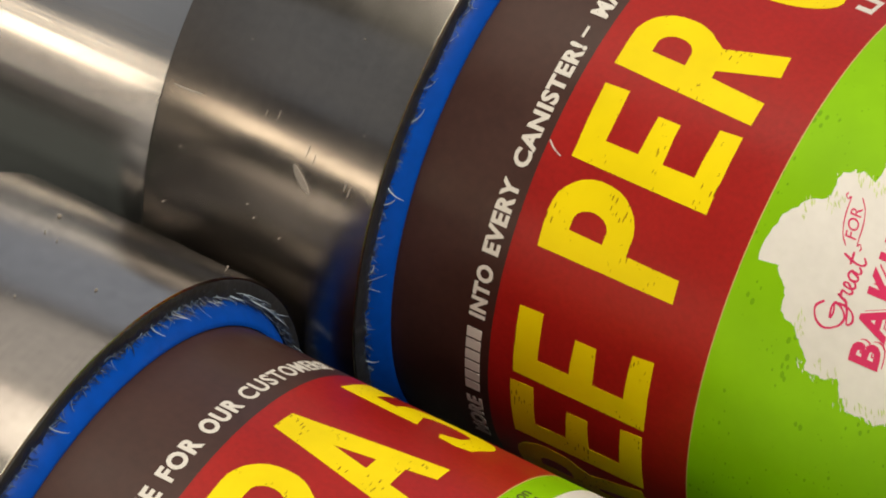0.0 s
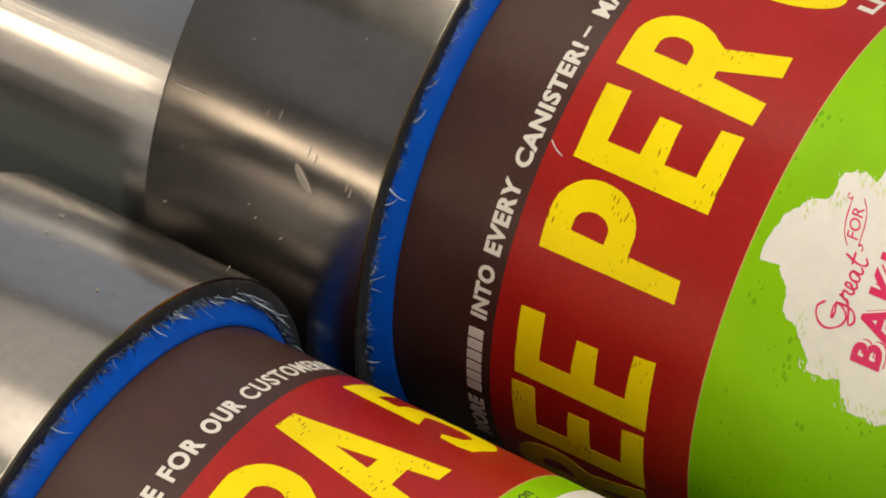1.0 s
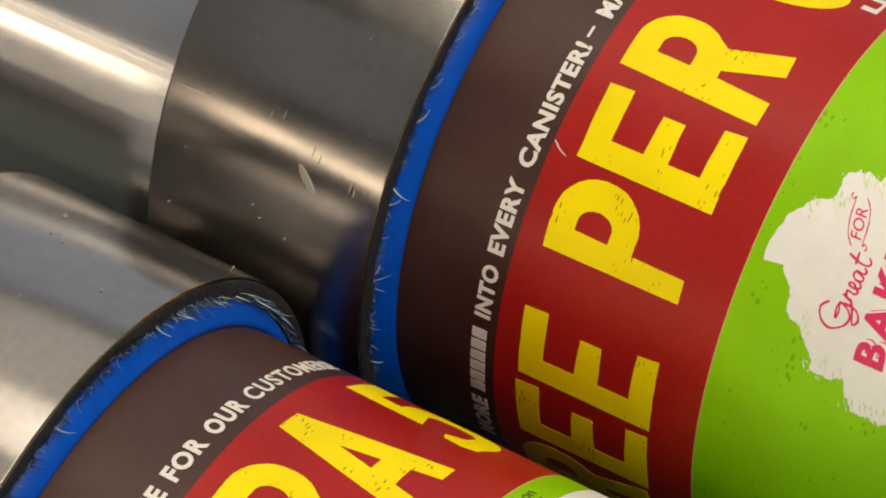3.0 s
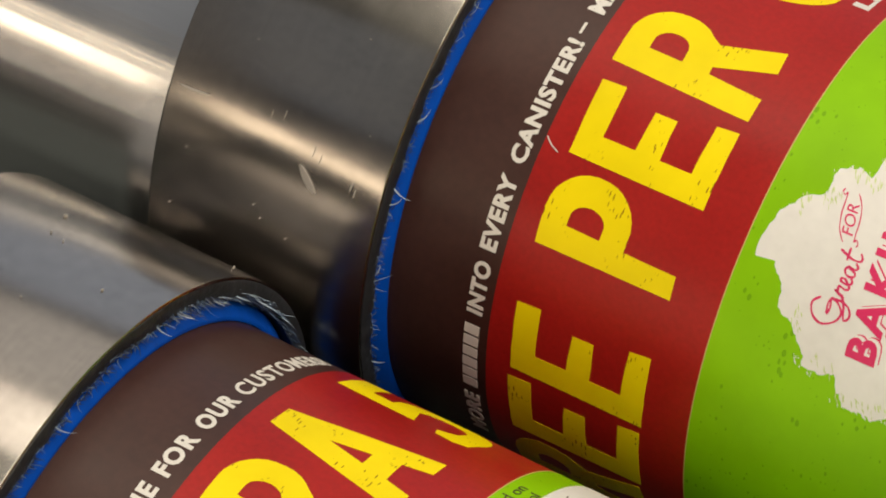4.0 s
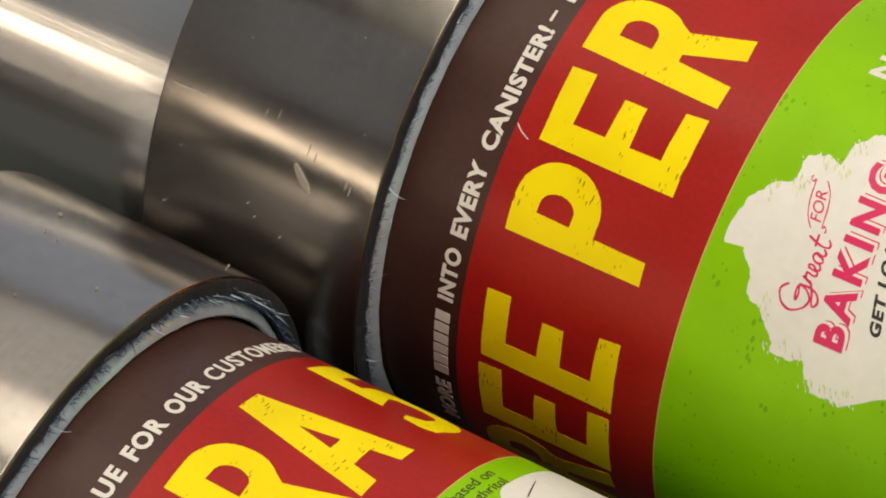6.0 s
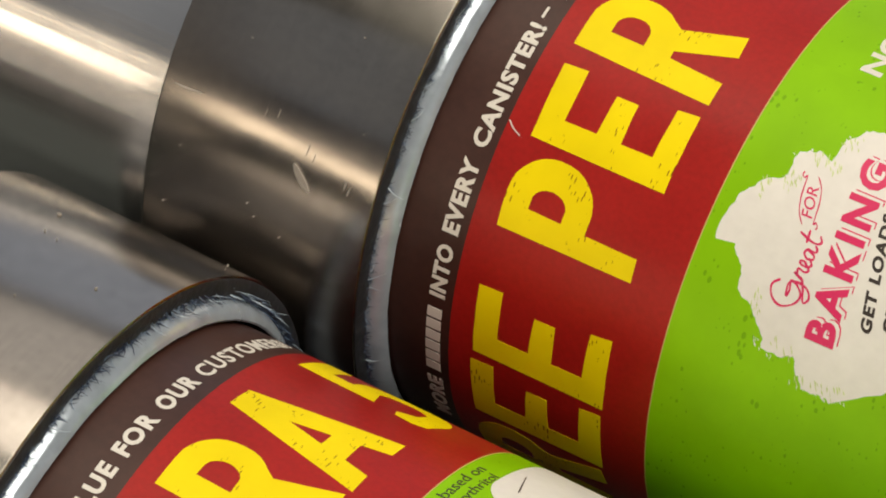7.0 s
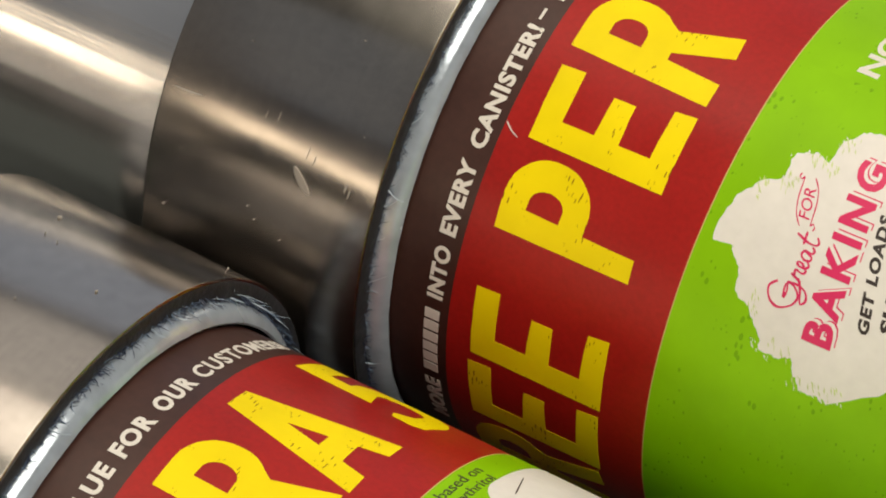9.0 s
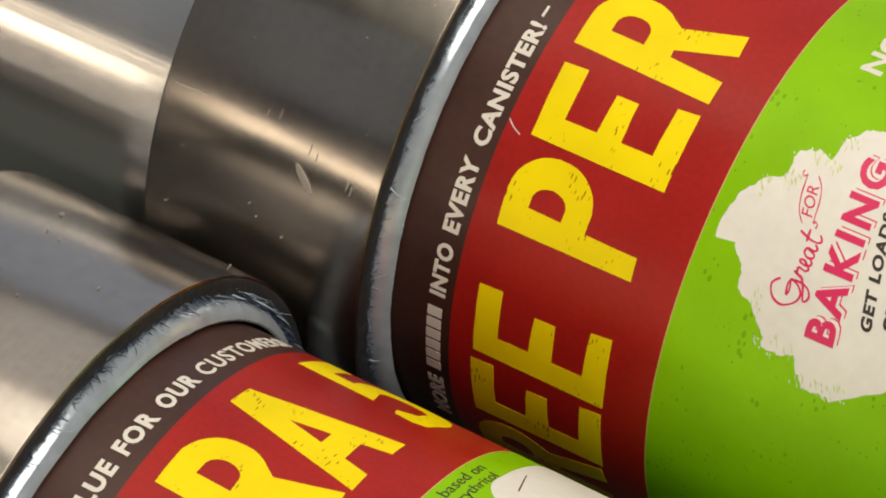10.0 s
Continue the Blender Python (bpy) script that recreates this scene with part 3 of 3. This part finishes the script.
def lower_canister():
    ob, (brown, red, green) = canister(LOWER, "brown, red and lime green printed canister nearer the bench edge")
    for i, (c, th, wide) in enumerate((("T", -20.0, 14.0), ("R", -3.1, 16.0), ("A", 14.0, 17.4), ("5", 42.0, 15.3))):
        letter(red, c, th, th + wide, 20 + i, 0.436, 0.868)
    for w, a, b in (("VALUE", -18.0, -2.4), ("FOR", 0.0, 9.7), ("OUR", 11.9, 21.8), ("CUSTOMERS!", 23.7, 54.5)):
        word(brown, w, a, b, 0.279, 0.334, PALE, "white capital letter", 0.022 if len(w) > 6 else 0.04, 0.0, 1.15)
    word(green, "sweetener based on", 4.0, 36.8, 1.037, 1.070, INK, "small dark printed words", 0.0)
    word(green, "erythritol", 22.0, 36.2, 1.083, 1.122, INK, "small dark printed word", 0.0)
    pts = bow(0.85, 0.85, 0.15, 0.15, 0, 90) + bow(0.15, 0.85, 0.15, 0.15, 90, 180) + [(0, 0), (1, 0)]
    stroke(green, "panel_line", [(0, 0), (0.5, 0.5), (1, 1)], 0.06, 34.0, 42.0, 1.150, 1.185, INK, "thin dark printed line")
    part("white_panel", wrap(flat_mesh(outline([pts])), 27.0, 75.0, 1.115, 1.9, rise=0.0008), CREAM, green, "white printed panel")
    return ob


# ---- shavings ----
def shaving(at, th, s, length, width, turn, label, rho=1.0):
    """A small bent flake that lies on a round part; very thin ones stand for scratches."""
    bm = bmesh.new()
    top, low = [], []
    for i in range(7):
        f = i / 6 - 0.5
        w = width * math.sqrt(max(0.03, 1 - (2 * f) ** 2))
        for side in (-1, 1):
            x, y = f * length, side * w / 2 + 0.12 * length * (f * f)
            ds, dt = x * math.cos(turn) - y * math.sin(turn), x * math.sin(turn) + y * math.cos(turn)
            th1 = th + math.degrees(dt / rho)
            top.append(bm.verts.new(on_can(th1, s + ds, rho + 0.006)))
            low.append(bm.verts.new(on_can(th1, s + ds, rho - 0.0005)))
    for i in range(6):
        a, b, c, e = 2 * i, 2 * i + 1, 2 * i + 3, 2 * i + 2
        bm.faces.new((top[a], top[b], top[c], top[e]))
        bm.faces.new((low[e], low[c], low[b], low[a]))
        bm.faces.new((top[a], top[e], low[e], low[a]))
        bm.faces.new((top[b], low[b], low[c], top[c]))
    bmesh.ops.recalc_face_normals(bm, faces=bm.faces)
    return tagged(part("shaving", bm, SPECK, at=at), label, "shaving", "shavings on the steel")


room()
steel_u = sleeve(UPPER, 3, "brushed steel sleeve with a dark ragged rim", [(-39.5, 0.055, 60), (-51.5, 0.06, -20), (-54.5, 0.045, 40), (-68, 0.04, 70), (-88.0, 0.05, 20)])
steel_l = sleeve(LOWER, 4, "brushed steel sleeve with a dark ragged rim, nearer the bench edge", [(-3.0, 0.06, 10), (24.0, 0.055, -10), (30.0, 0.05, 20), (49.0, 0.06, 55), (57.0, 0.085, 35), (64, 0.07, -150), (84, 0.08, 20), (90, 0.07, 80)])
shaft(UPPER, "polished steel shaft running out behind the sleeve")
rings_blue = [blue_ring(UPPER), blue_ring(LOWER)]
rings_white = [white_ring(UPPER, 8), white_ring(LOWER, 9)]
cans = [upper_canister(), lower_canister()]
shaving(UPPER, -55.0, -0.239, 0.09, 0.020, -0.75, "thin oval metal flake on the steel sleeve")
shaving(UPPER, -48.8, -0.66, 0.10, 0.006, 0.05, "fine pale sliver on the steel sleeve")
for th, s, size in ((-69.3, -0.669, 0.012), (-66.5, -0.27, 0.010), (-63.0, -0.39, 0.010), (-30.0, -0.20, 0.010), (-37, -0.52, 0.008)):
    shaving(UPPER, th, s, size * 0.55, size * 0.32, 0.4, "tiny pale speck on the steel sleeve")
for th, s, size in ((21.9, -0.154, 0.02), (37.2, -0.459, 0.03), (30.0, -0.42, 0.010), (13.0, -0.30, 0.012), (55.0, -0.08, 0.012)):
    shaving(LOWER, th, s, size * 0.45, size * 0.14, 1.1, "tiny pale speck on the steel sleeve")
# bright scratches in the steel, built as thin flakes sunk into the shell
for th, s, size in ((-50.2, -0.24, 0.040), (-51.0, -0.215, 0.030), (-46.6, -0.36, 0.030), (-47.2, -0.40, 0.022), (-54.0, -0.085, 0.026), (-53.2, -0.10, 0.030)):
    shaving(UPPER, th, s, size, 0.0022, 1.5, "fine bright scratch across the steel sleeve", 0.996)

dust = random.Random(11)
for at, lo, hi in ((UPPER, -75, -20), (LOWER, -8, 50)):
    for _ in range(4):
        size = dust.uniform(0.003, 0.005)
        shaving(at, dust.uniform(lo, hi), dust.uniform(-0.70, -0.04), size, size * dust.uniform(0.3, 0.7), dust.uniform(0, 3), "tiny pale speck on the steel sleeve")


# ---- what moves ----
def motions():
    draw_in = [(0, 0.0), (2.7, 0.0), (3.3, -0.005), (3.8, -0.021), (4.0, -0.034), (4.4, -0.062), (4.8, -0.088), (5.2, -0.118), (6.0, -0.158), (7.0, -0.17), (10.0, -0.17)]
    slide = [(0, 0.0), (2.7, 0.0), (3.3, -0.004), (3.8, -0.0175), (4.0, -0.0287), (4.5, -0.0556), (5.0, -0.0772), (5.5, -0.0936), (6.25, -0.1160), (7.0, -0.1328),
             (7.5, -0.1403), (8.0, -0.1440), (8.5, -0.1460), (9.0, -0.1425), (9.5, -0.1410), (10.0, -0.1400)]
    push = [(0, -0.12), (3.5, -0.12), (4.5, -0.102), (4.8, -0.084), (5.0, -0.073), (5.2, -0.066), (5.4, -0.058), (5.7, -0.046), (6.25, -0.022), (6.8, -0.004), (7.5, 0.001), (8.5, 0.002), (10.0, 0.001)]
    for thing, at in ((rings_blue[0], UPPER), (rings_blue[1], LOWER)):
        walk(thing, [(t, at @ pose(s * K, 0, 0)) for t, s in draw_in])
    for thing, at, more in ((cans[0], UPPER, 1.0), (cans[1], LOWER, 1.03)):
        walk(thing, [(t, at @ pose(s * more * K, 0, 0, 2.2 * s)) for t, s in slide])
    for thing, at in ((rings_white[0], UPPER), (rings_white[1], LOWER)):
        walk(thing, [(t, at @ pose(s * K, 0, 0)) for t, s in push])


motions()
